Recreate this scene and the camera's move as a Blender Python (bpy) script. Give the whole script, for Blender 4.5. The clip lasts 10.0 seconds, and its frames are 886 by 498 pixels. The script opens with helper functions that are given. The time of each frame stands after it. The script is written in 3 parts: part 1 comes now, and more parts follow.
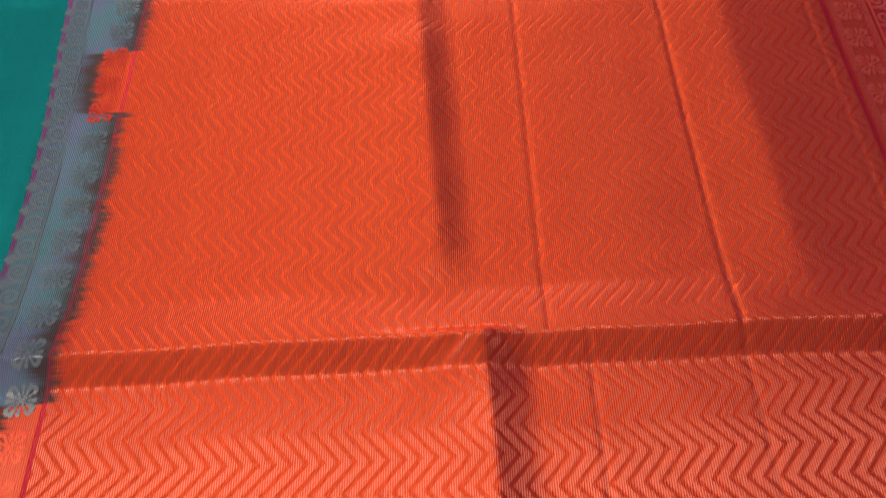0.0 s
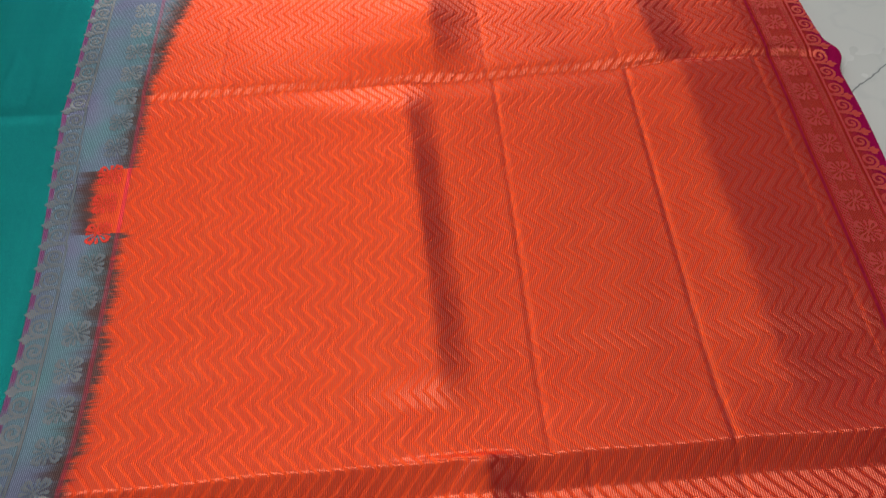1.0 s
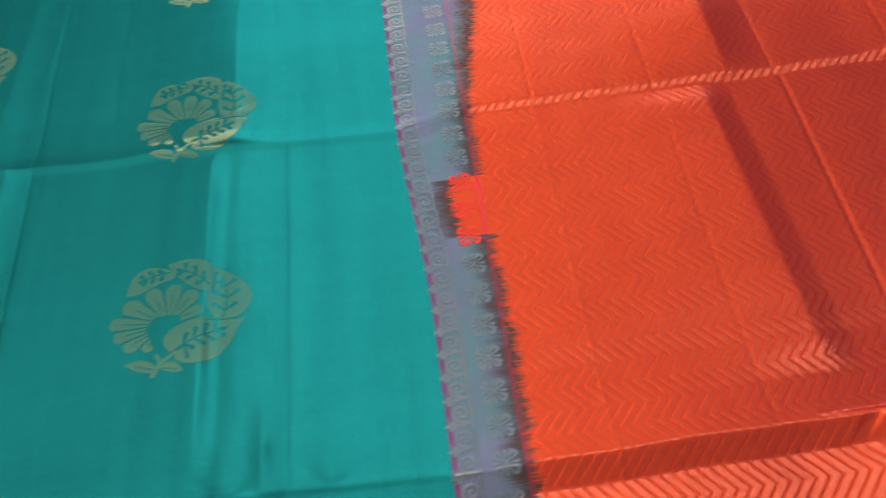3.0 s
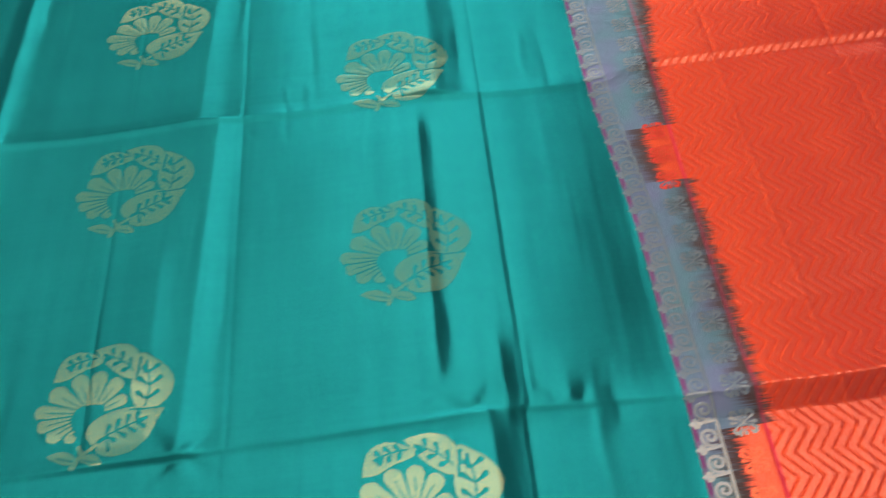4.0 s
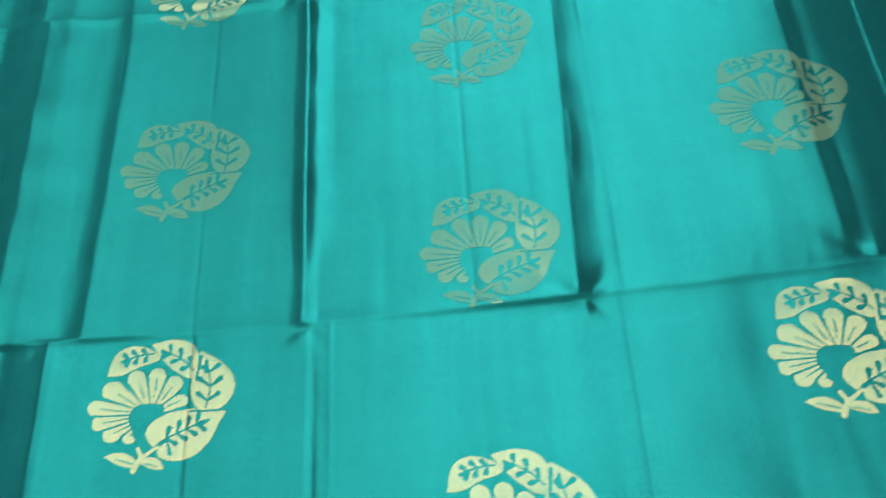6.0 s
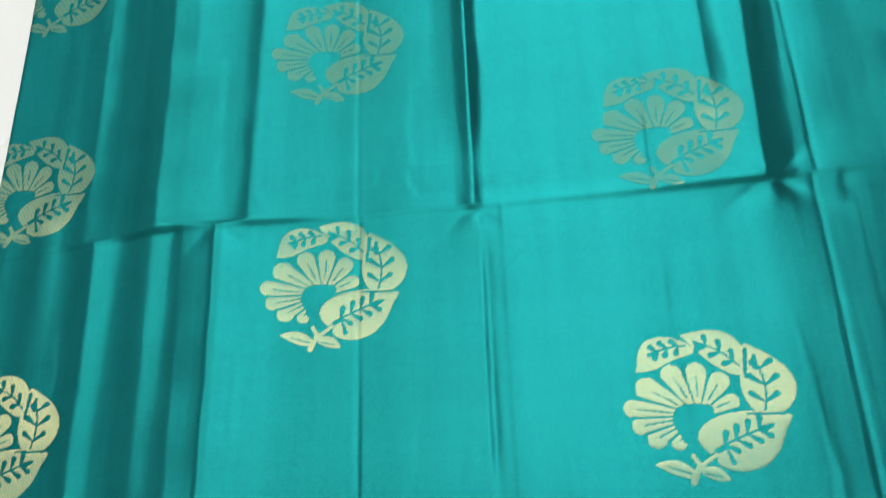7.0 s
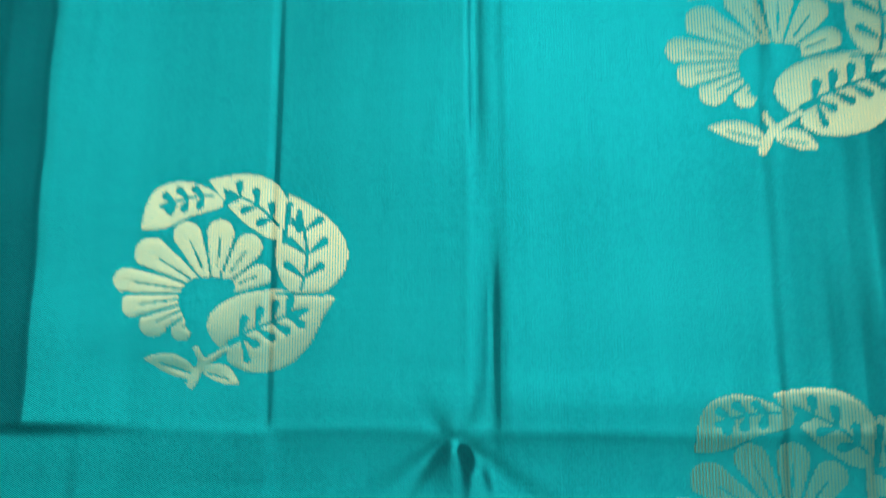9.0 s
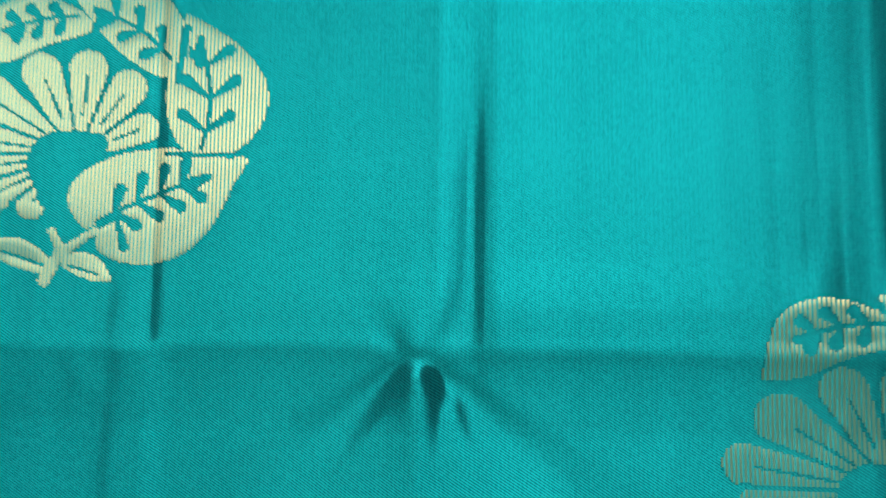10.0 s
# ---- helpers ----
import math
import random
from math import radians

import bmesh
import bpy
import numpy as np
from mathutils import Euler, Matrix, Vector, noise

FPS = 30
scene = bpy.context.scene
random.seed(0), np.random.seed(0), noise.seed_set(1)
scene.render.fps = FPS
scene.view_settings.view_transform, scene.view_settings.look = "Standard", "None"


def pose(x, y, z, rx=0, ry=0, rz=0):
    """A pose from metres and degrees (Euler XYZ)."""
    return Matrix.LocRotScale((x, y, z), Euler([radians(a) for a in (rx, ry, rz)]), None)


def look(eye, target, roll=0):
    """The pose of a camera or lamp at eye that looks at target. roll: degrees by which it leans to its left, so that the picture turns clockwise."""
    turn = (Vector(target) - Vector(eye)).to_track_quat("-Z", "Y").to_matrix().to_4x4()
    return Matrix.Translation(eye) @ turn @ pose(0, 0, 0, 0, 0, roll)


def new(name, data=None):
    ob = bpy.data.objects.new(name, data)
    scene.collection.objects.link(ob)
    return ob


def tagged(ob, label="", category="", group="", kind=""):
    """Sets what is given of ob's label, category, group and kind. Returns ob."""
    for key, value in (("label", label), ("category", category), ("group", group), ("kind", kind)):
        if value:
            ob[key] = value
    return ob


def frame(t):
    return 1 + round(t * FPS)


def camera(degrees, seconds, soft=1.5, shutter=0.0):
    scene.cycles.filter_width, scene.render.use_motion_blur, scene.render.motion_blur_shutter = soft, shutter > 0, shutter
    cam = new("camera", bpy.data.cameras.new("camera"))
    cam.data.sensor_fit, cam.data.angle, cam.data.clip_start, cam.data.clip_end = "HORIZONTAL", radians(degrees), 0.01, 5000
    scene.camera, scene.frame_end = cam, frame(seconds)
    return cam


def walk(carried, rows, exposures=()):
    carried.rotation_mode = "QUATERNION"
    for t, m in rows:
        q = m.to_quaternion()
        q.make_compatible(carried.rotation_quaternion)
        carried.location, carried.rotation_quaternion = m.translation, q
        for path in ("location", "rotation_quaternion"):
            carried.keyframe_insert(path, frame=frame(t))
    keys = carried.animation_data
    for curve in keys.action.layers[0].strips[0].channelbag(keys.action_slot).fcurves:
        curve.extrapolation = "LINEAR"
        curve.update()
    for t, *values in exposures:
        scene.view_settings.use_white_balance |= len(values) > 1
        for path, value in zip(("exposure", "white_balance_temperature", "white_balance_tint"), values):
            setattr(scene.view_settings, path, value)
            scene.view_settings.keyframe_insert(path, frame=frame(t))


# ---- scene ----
cam = camera(60.6, 10.0, soft=1.15, shutter=0.5)
PATH = [  # seconds, x, y, z, rx, ry, rz
    (0, 0.0002, 0.1369, 0.3725, 31.00, 2.04, -1.69),
    (0.5, -0.0012, 0.1649, 0.3920, 31.95, 1.50, -2.77),
    (1, -0.0108, 0.1747, 0.4102, 33.31, 1.16, -4.06),
    (1.5, -0.0295, 0.1746, 0.4262, 34.13, 1.06, -5.33),
    (2, -0.1092, 0.1774, 0.4533, 33.96, 1.24, -6.39),
    (2.2, -0.1464, 0.1811, 0.4545, 33.38, 1.37, -6.72),
    (3.3, -0.2950, 0.1577, 0.4822, 31.97, 3.80, -6.59),
    (3.5, -0.3312, 0.1491, 0.4874, 31.92, 3.44, -6.45),
    (4, -0.3916, 0.1388, 0.4976, 30.67, 4.50, -5.32),
    (4.5, -0.4574, 0.1326, 0.4992, 29.40, 5.29, -4.27),
    (5, -0.5178, 0.1238, 0.4967, 28.12, 6.04, -3.51),
    (5.2, -0.5439, 0.1194, 0.4951, 27.62, 6.27, -3.08),
    (6.3, -0.6797, 0.1070, 0.4837, 24.07, 5.88, -3.27),
    (6.5, -0.7022, 0.0946, 0.4770, 23.50, 7.13, -2.60),
    (7, -0.7411, 0.0891, 0.4732, 20.40, 8.25, -1.88),
    (7.5, -0.7516, 0.0774, 0.4547, 17.85, 8.88, -1.34),
    (8, -0.7426, 0.0631, 0.4302, 15.23, 9.10, -0.93),
    (8.5, -0.7448, 0.0426, 0.3732, 13.60, 8.11, -0.60),
    (9, -0.7478, 0.0266, 0.3038, 9.63, 7.78, -0.12),
    (9.5, -0.7524, 0.0105, 0.2504, 8.52, 6.71, 0.33),
    (10, -0.7550, 0.0103, 0.2101, 6.43, 6.15, 0.54),
]
walk(cam, [(t, pose(*p)) for t, *p in PATH],
     exposures=((0.0, -0.58, 6650, 10), (2.0, -0.48, 6700, 10), (3.5, -0.20, 6750, 10), (5.0, 0.36, 6850, 10), (6.5, 0.46, 6700, 10),
                (7.5, 0.32, 6450, 10), (8.5, 0.46, 6250, 10), (10.0, 0.44, 6200, 10)))
# place and strength of two added lights out of view, tuned to the cloth
LAMP_X, LAMP_Y, LAMP_L, LAMP_W, NORTH_FILL_W = -1.10, 0.70, 3.04, 45.0, 72.0
# exposure is part of walk() above

# ---------------------------------------------------------------- light
world = bpy.data.worlds.new("room_air")
scene.world = world
world.use_nodes = True
world.node_tree.nodes["Background"].inputs[0].default_value = (0.80, 0.90, 1.0, 1)
world.node_tree.nodes["Background"].inputs[1].default_value = 0.3


def area_lamp(name, place, target, sx, sy, watts, colour):
    lamp = bpy.data.lights.new(name, "AREA")
    lamp.shape, lamp.size, lamp.size_y = "RECTANGLE", sx, sy
    lamp.energy, lamp.color = watts, colour
    ob = new(name, lamp)
    ob.matrix_world = look(place, target)
    return ob


# overhead light judged from the sheen alone; its long shape is made up
area_lamp("unseen_panel_glow", (LAMP_X, LAMP_Y, 2.56), (LAMP_X, LAMP_Y, 0), LAMP_L, 0.76, LAMP_W, (1.0, 0.965, 0.90))
# added fill from the north, tuned to the silk; no window in view
area_lamp("unseen_north_fill", (-0.4, 3.42, 1.5), (-0.4, 0, 1.1), 1.7, 1.2, NORTH_FILL_W, (0.86, 0.94, 1.0))


# ---------------------------------------------------------------- node helpers
class Nodes:
    """A short way to write shader maths."""

    def __init__(self, name):
        self.mat = bpy.data.materials.new(name)
        self.mat.use_nodes = True
        self.tree = self.mat.node_tree
        self.tree.nodes.clear()
        self.out = self.add("ShaderNodeOutputMaterial")
        co = self.add("ShaderNodeTexCoord").outputs["Object"]
        self.co = co
        sep = self.add("ShaderNodeSeparateXYZ")
        self.link(co, sep.inputs[0])
        self.x, self.y, self.z = sep.outputs

    def add(self, kind):
        return self.tree.nodes.new(kind)

    def link(self, a, b):
        self.tree.links.new(a, b)

    def put(self, value, socket):
        if isinstance(value, bpy.types.NodeSocket):
            self.link(value, socket)
        else:
            socket.default_value = value

    def m(self, op, a, b=0.0, c=0.0, clamp=False):
        n = self.add("ShaderNodeMath")
        n.operation, n.use_clamp = op, clamp
        for v, s in zip((a, b, c), n.inputs):
            self.put(v, s)
        return n.outputs[0]

    def ramp(self, v, lo, hi):
        """0 below lo, 1 above hi, smooth between."""
        n = self.add("ShaderNodeMapRange")
        n.interpolation_type = "SMOOTHSTEP"
        self.put(v, n.inputs[0])
        n.inputs[1].default_value, n.inputs[2].default_value = lo, hi
        return n.outputs[0]

    def band(self, v, lo, hi, soft):
        return self.m("MULTIPLY", self.ramp(v, lo - soft, lo + soft), self.m("SUBTRACT", 1.0, self.ramp(v, hi - soft, hi + soft)))

    def noise(self, scale, detail=3.0, stretch=(1, 1, 1), rough=0.55):
        p = self.add("ShaderNodeMapping")
        p.inputs["Scale"].default_value = stretch
        self.link(self.co, p.inputs[0])
        n = self.add("ShaderNodeTexNoise")
        n.inputs["Scale"].default_value, n.inputs["Detail"].default_value, n.inputs["Roughness"].default_value = scale, detail, rough
        self.link(p.outputs[0], n.inputs["Vector"])
        return n.outputs[0]

    def white(self, v):
        n = self.add("ShaderNodeTexWhiteNoise")
        n.noise_dimensions = "1D"
        self.put(v, n.inputs["W"])
        return n.outputs["Value"]

    def mix(self, fac, a, b):
        n = self.add("ShaderNodeMix")
        n.data_type = "RGBA"
        self.put(fac, n.inputs[0])
        self.put(a if not isinstance(a, tuple) else (*a, 1), n.inputs[6])
        self.put(b if not isinstance(b, tuple) else (*b, 1), n.inputs[7])
        return n.outputs[2]

    def bump(self, height, strength, distance):
        n = self.add("ShaderNodeBump")
        n.inputs["Strength"].default_value, n.inputs["Distance"].default_value = strength, distance
        self.link(height, n.inputs["Height"])
        return n.outputs[0]

    def axis(self, v):
        n = self.add("ShaderNodeCombineXYZ")
        for i in range(3):
            n.inputs[i].default_value = v[i]
        return n.outputs[0]

    def threads(self, base, shine, along, gloss, rough, aniso, normal=None):
        """Cloth of yarn that runs along "x" or "y": a dull ground and a sheen that is wide across the yarn."""
        d, g, mx = self.add("ShaderNodeBsdfDiffuse"), self.add("ShaderNodeBsdfAnisotropic"), self.add("ShaderNodeMixShader")
        self.put((*base, 1) if isinstance(base, tuple) else base, d.inputs["Color"])
        self.put((*shine, 1) if isinstance(shine, tuple) else shine, g.inputs["Color"])
        g.inputs["Roughness"].default_value, g.inputs["Anisotropy"].default_value = rough, aniso
        self.link(self.axis((1, 0, 0) if along == "x" else (0, 1, 0)), g.inputs["Tangent"])
        self.put(gloss, mx.inputs[0])
        self.link(d.outputs[0], mx.inputs[1])
        self.link(g.outputs[0], mx.inputs[2])
        if normal:
            self.link(normal, d.inputs["Normal"])
            self.link(normal, g.inputs["Normal"])
        return mx.outputs[0]

    def blend(self, fac, a, b):
        n = self.add("ShaderNodeMixShader")
        self.put(fac, n.inputs[0])
        self.link(a, n.inputs[1])
        self.link(b, n.inputs[2])
        return n.outputs[0]

    def done(self, shader):
        self.link(shader, self.out.inputs[0])
        return self.mat


# ---------------------------------------------------------------- materials
SILK_ROUGH, SILK_ANISO, ZARI_ROUGH, ZARI_ANISO = 0.41, 0.62, 0.46, 0.62


def weave_bump(n, strength=0.27):
    """Fine ribs of the yarn, with slubs."""
    ribs = n.m("SINE", n.m("MULTIPLY", n.x, 2 * math.pi / 0.00115))
    weft = n.m("SINE", n.m("MULTIPLY", n.y, 2 * math.pi / 0.0009))
    slub = n.noise(260, 2, (1, 0.05, 1))
    crumple = n.noise(34, 4, (1, 0.10, 1), 0.6)
    snag = n.noise(150, 2, (0.06, 1, 1))
    grain = n.noise(1400, 2)
    h = n.m("ADD", n.m("ADD", n.m("MULTIPLY", ribs, 0.10), n.m("MULTIPLY", weft, 0.20)), n.m("ADD", n.m("ADD", n.m("MULTIPLY", slub, 3.0), n.m("MULTIPLY", crumple, 34.0)), n.m("ADD", n.m("MULTIPLY", snag, 7.0), n.m("MULTIPLY", grain, 1.6))))
    return n.bump(h, strength, 0.00006)


def teal_silk():
    n = Nodes("teal_silk")
    streak = n.noise(70, 3, (1, 0.04, 1))
    cross = n.noise(45, 3, (0.03, 1, 1))
    broad = n.noise(9, 3)
    v = n.m("ADD", n.m("ADD", n.m("MULTIPLY", streak, 0.45), n.m("MULTIPLY", cross, 0.25)), n.m("MULTIPLY", broad, 0.3))
    rib = n.m("SINE", n.m("MULTIPLY", n.x, 2 * math.pi / 0.00115))
    twill = n.m("SINE", n.m("MULTIPLY", n.m("ADD", n.x, n.m("MULTIPLY", n.y, 1.6)), 2 * math.pi / 0.00125))
    v = n.m("ADD", v, n.m("ADD", n.m("MULTIPLY", n.m("SUBTRACT", n.noise(1300, 2, (1, 0.5, 1)), 0.5), 0.9), n.m("ADD", n.m("MULTIPLY", rib, 0.07), n.m("MULTIPLY", twill, 0.50))), clamp=True)
    base = n.mix(v, (0.0026, 0.025, 0.030), (0.0056, 0.056, 0.060))
    shine = n.mix(v, (0.004, 0.155, 0.157), (0.013, 0.380, 0.372))
    return n.done(n.threads(base, shine, "x", 0.58, SILK_ROUGH, SILK_ANISO, weave_bump(n)))


def zari(name, ground, shine, gap_colour, gap=0.35):
    n = Nodes(name)
    wave = n.m("SINE", n.m("MULTIPLY", n.x, 2 * math.pi / 0.00115))
    gaps = n.m("MULTIPLY", n.ramp(wave, -0.35, 0.45), gap)
    tone = n.noise(110, 3)
    fleck = n.noise(900, 1, (1, 0.4, 1))
    nrm = n.bump(n.m("ADD", wave, n.m("MULTIPLY", fleck, 1.5)), 0.3, 0.00008)
    gold = n.threads(n.mix(tone, tuple(0.8 * c for c in ground), ground), n.mix(fleck, tuple(0.8 * c for c in shine), shine), "y", 0.62, ZARI_ROUGH, ZARI_ANISO, nrm)
    silk = n.threads(gap_colour, tuple(3.5 * c for c in gap_colour), "x", 0.5, SILK_ROUGH, SILK_ANISO)
    return n.done(n.blend(gaps, gold, silk))


def pallu_weave():
    """Shot silk, crimson under orange, with a gold chevron; grey where it meets the teal body, magenta at its end."""
    n = Nodes("pallu_weave")
    broad = n.noise(8, 3)
    streak = n.noise(80, 3, (1, 0.05, 1))
    # the chevron: stripes that swing to and fro along y
    q = n.m("MULTIPLY", n.m("ABSOLUTE", n.m("SUBTRACT", n.m("FRACT", n.m("DIVIDE", n.m("SUBTRACT", n.y, CHEV_Y - 100 * CHEV_P), CHEV_P)), 0.5)), 2.0)
    s = n.m("SUBTRACT", n.m("SUBTRACT", n.x, n.m("MULTIPLY", q, CHEV_A)), CHEV_X - 100 * CHEV_D)
    fr = n.m("FRACT", n.m("DIVIDE", s, CHEV_D))
    stripe = n.m("SUBTRACT", 1.0, n.band(fr, 0.34, 0.66, 0.08))
    # where the jacquard ground stands: not over the two borders
    inside = n.band(n.x, -0.2095, 0.2505, 0.0006)
    # ragged edge of the dye
    block = n.m("FLOOR", n.m("DIVIDE", n.y, 0.0245))
    ragged = n.m("ADD", n.m("MULTIPLY", n.m("SUBTRACT", n.white(block), 0.5), 0.004), n.m("MULTIPLY", n.m("SUBTRACT", n.white(n.m("FLOOR", n.m("DIVIDE", n.y, 0.0007))), 0.5), 0.006))
    jut = n.m("ADD", n.band(n.y, 0.470, 0.5235, 0.0006), n.band(n.y, 0.10, 0.2735, 0.0006))
    edge = n.m("SUBTRACT", n.m("ADD", -0.2055, ragged), n.m("MULTIPLY", jut, 0.024))
    rise = n.m("MULTIPLY", n.ramp(n.y, 0.58, 0.74), 0.022)
    u = n.m("SUBTRACT", n.x, n.m("ADD", edge, rise))
    dyed = n.ramp(u, -0.004, 0.004)
    brown = n.ramp(n.m("ADD", u, n.m("MULTIPLY", n.m("SUBTRACT", n.noise(120, 3, (0.3, 1, 1)), 0.5), 0.020)), -0.023, -0.004)
    grey_b = n.mix(n.m("MULTIPLY", brown, 0.95), n.mix(n.ramp(n.noise(22, 2), 0.3, 0.75), (0.060, 0.100, 0.125), (0.080, 0.085, 0.135)), (0.040, 0.020, 0.016))
    grey_s = n.mix(n.m("MULTIPLY", brown, 0.95), n.mix(n.ramp(n.noise(22, 2), 0.3, 0.75), (0.13, 0.25, 0.28), (0.20, 0.20, 0.31)), (0.105, 0.055, 0.050))
    orange_b = n.mix(broad, (0.34, 0.004, 0.056), (0.41, 0.006, 0.044))
    orange_s = n.mix(streak, (0.98, 0.096, 0.012), (1.0, 0.130, 0.015))
    # purple selvedge line beside the teal, magenta line and magenta end
    sway = n.m("SUBTRACT", n.m("MULTIPLY", n.ramp(n.y, 0.40, 0.60), -0.0115), 0.2565)
    purple = n.m("MULTIPLY", n.band(n.m("SUBTRACT", n.x, sway), -0.002, 0.0034, 0.0005), n.m("ADD", 0.55, n.m("MULTIPLY", n.ramp(n.m("SINE", n.m("MULTIPLY", n.y, 2 * math.pi / 0.0168)), -0.8, 0.0), 0.3)))
    line = n.m("ADD", n.m("MULTIPLY", n.band(n.x, -0.2120, -0.2092, 0.0004), 0.6), n.m("MULTIPLY", n.band(n.x, 0.2514, 0.2536, 0.0004), 0.75))
    line = n.m("MULTIPLY", line, n.m("ADD", n.m("MULTIPLY", dyed, 0.6), 0.4))
    end = n.ramp(n.m("ADD", n.x, n.m("MULTIPLY", n.m("SUBTRACT", n.noise(90, 2), 0.5), 0.006)), 0.284, 0.302)
    base = n.mix(dyed, grey_b, orange_b)
    shine = n.mix(dyed, grey_s, orange_s)
    base, shine = n.mix(purple, base, (0.120, 0.010, 0.070)), n.mix(purple, shine, (0.23, 0.055, 0.17))
    base, shine = n.mix(line, base, (0.42, 0.008, 0.045)), n.mix(line, shine, (0.75, 0.03, 0.10))
    base, shine = n.mix(end, base, (0.38, 0.004, 0.080)), n.mix(end, shine, (0.70, 0.018, 0.16))
    plain = n.m("ADD", n.m("MULTIPLY", n.band(n.x, -0.24, -0.2125, 0.0005), dyed), n.band(n.x, 0.2550, 0.2835, 0.0005))
    relief = n.m("ADD", n.m("MULTIPLY", stripe, inside), n.m("MULTIPLY", plain, 0.6))
    ribs = n.m("SINE", n.m("MULTIPLY", n.x, 2 * math.pi / 0.00115))
    h = n.m("ADD", n.m("MULTIPLY", relief, 2.0), n.m("MULTIPLY", ribs, 0.9))
    nrm = n.bump(h, 0.55, 0.00008)
    silk = n.threads(base, shine, "x", 0.66, 0.46, 0.58, nrm)
    fleck = n.noise(900, 1, (1, 0.4, 1))
    thread = n.ramp(ribs, -0.45, 0.75)
    zb = n.mix(dyed, (0.10, 0.09, 0.09), (0.46, 0.026, 0.024))
    zs = n.mix(fleck, (1.0, 0.19, 0.11), (1.0, 0.36, 0.24))
    gold = n.threads(zb, zs, "y", 0.43, 0.40, 0.66, nrm)
    cover = n.m("MULTIPLY", n.m("MULTIPLY", relief, n.m("ADD", n.m("MULTIPLY", thread, 0.90), 0.04)), n.m("ADD", n.m("MULTIPLY", dyed, 0.75), 0.25))
    return n.done(n.blend(cover, silk, gold))


def marble():
    n = Nodes("white_marble")
    cloud = n.noise(2.2, 5)
    warp = n.noise(7, 4)
    vein = n.m("ABSOLUTE", n.m("SUBTRACT", n.noise(1.3, 6, rough=0.62), 0.5))
    thin = n.m("MULTIPLY", n.m("SUBTRACT", 1.0, n.ramp(vein, 0.0, 0.006)), 0.35)
    # one dark vein that runs out from under the cloth's end
    d = n.m("SUBTRACT", n.m("SUBTRACT", n.y, 0.559), n.m("MULTIPLY", n.m("SUBTRACT", n.x, 0.312), 0.70))
    d = n.m("ABSOLUTE", n.m("ADD", d, n.m("MULTIPLY", n.m("SUBTRACT", n.noise(55, 3), 0.5), 0.010)))
    crack = n.m("MULTIPLY", n.m("SUBTRACT", 1.0, n.ramp(d, 0.0003, 0.0011)), n.m("MULTIPLY", n.ramp(n.x, 0.1, 0.3), 0.75))
    col = n.mix(cloud, (0.46, 0.47, 0.465), (0.54, 0.54, 0.53))
    col = n.mix(thin, col, (0.42, 0.43, 0.44))
    col = n.mix(crack, col, (0.10, 0.11, 0.12))
    p = n.add("ShaderNodeBsdfPrincipled")
    n.link(col, p.inputs["Base Color"])
    n.link(n.m("ADD", 0.22, n.m("MULTIPLY", warp, 0.12)), p.inputs["Roughness"])
    return n.done(p.outputs[0])


def plaster(name, a, b):
    n = Nodes(name)
    p = n.add("ShaderNodeBsdfPrincipled")
    n.link(n.mix(n.noise(1.6, 4), a, b), p.inputs["Base Color"])
    p.inputs["Roughness"].default_value = 0.85
    n.link(n.bump(n.noise(120, 3), 0.2, 0.0005), p.inputs["Normal"])
    return n.done(p.outputs[0])


def glow(name, colour, strength):
    n = Nodes(name)
    e = n.add("ShaderNodeEmission")
    e.inputs[0].default_value, e.inputs[1].default_value = (*colour, 1), strength
    return n.done(e.outputs[0])


CHEV_X, CHEV_Y, CHEV_P, CHEV_A, CHEV_D = 0.0254, 0.2383, 0.0300, 0.0132, 0.00785
TEAL = teal_silk()
PALLU = pallu_weave()
GOLD = zari("gold_zari", (0.040, 0.225, 0.170), (0.44, 0.40, 0.185), (0.005, 0.095, 0.093), 0.92)
COPPER = zari("copper_zari", (0.62, 0.050, 0.045), (1.0, 0.24, 0.15), (0.45, 0.010, 0.045), 0.55)
SILVER = zari("pale_zari", (0.085, 0.10, 0.125), (0.46, 0.38, 0.31), (0.070, 0.095, 0.125), 0.85)
PEACH = zari("peach_zari", (0.42, 0.020, 0.028), (1.0, 0.24, 0.09), (0.45, 0.022, 0.024), 0.85)
MARBLE = marble()
# tones of the unseen walls and ceiling, set by the bounce they give
WALL = plaster("grey_plaster", (0.42, 0.44, 0.44), (0.50, 0.52, 0.51))
CEILING = plaster("ceiling_plaster", (0.50, 0.50, 0.48), (0.56, 0.56, 0.54))
PAINT = plaster("white_gloss_paint", (0.78, 0.78, 0.77), (0.82, 0.82, 0.81))


# ---------------------------------------------------------------- mesh helpers
def part(name, bm, material, parent=None, label="", smooth=False):
    me = bpy.data.meshes.new(name)
    bm.to_mesh(me)
    bm.free()
    return as_part(name, me, material, parent, label, smooth)


def as_part(name, me, material, parent=None, label="", smooth=False):
    me.materials.append(material)
    if smooth:
        me.shade_smooth()
    ob = new(name, me)
    if parent:
        ob.parent = parent
    return tagged(ob, label)


def box(bm, x0, x1, y0, y1, z0, z1):
    m = Matrix.LocRotScale(((x0 + x1) / 2, (y0 + y1) / 2, (z0 + z1) / 2), None, (x1 - x0, y1 - y0, z1 - z0))
    bmesh.ops.create_cube(bm, size=1, matrix=m)
    return bm


def slab(name, material, *size, parent=None, label=""):
    return part(name, box(bmesh.new(), *size), material, parent, label)


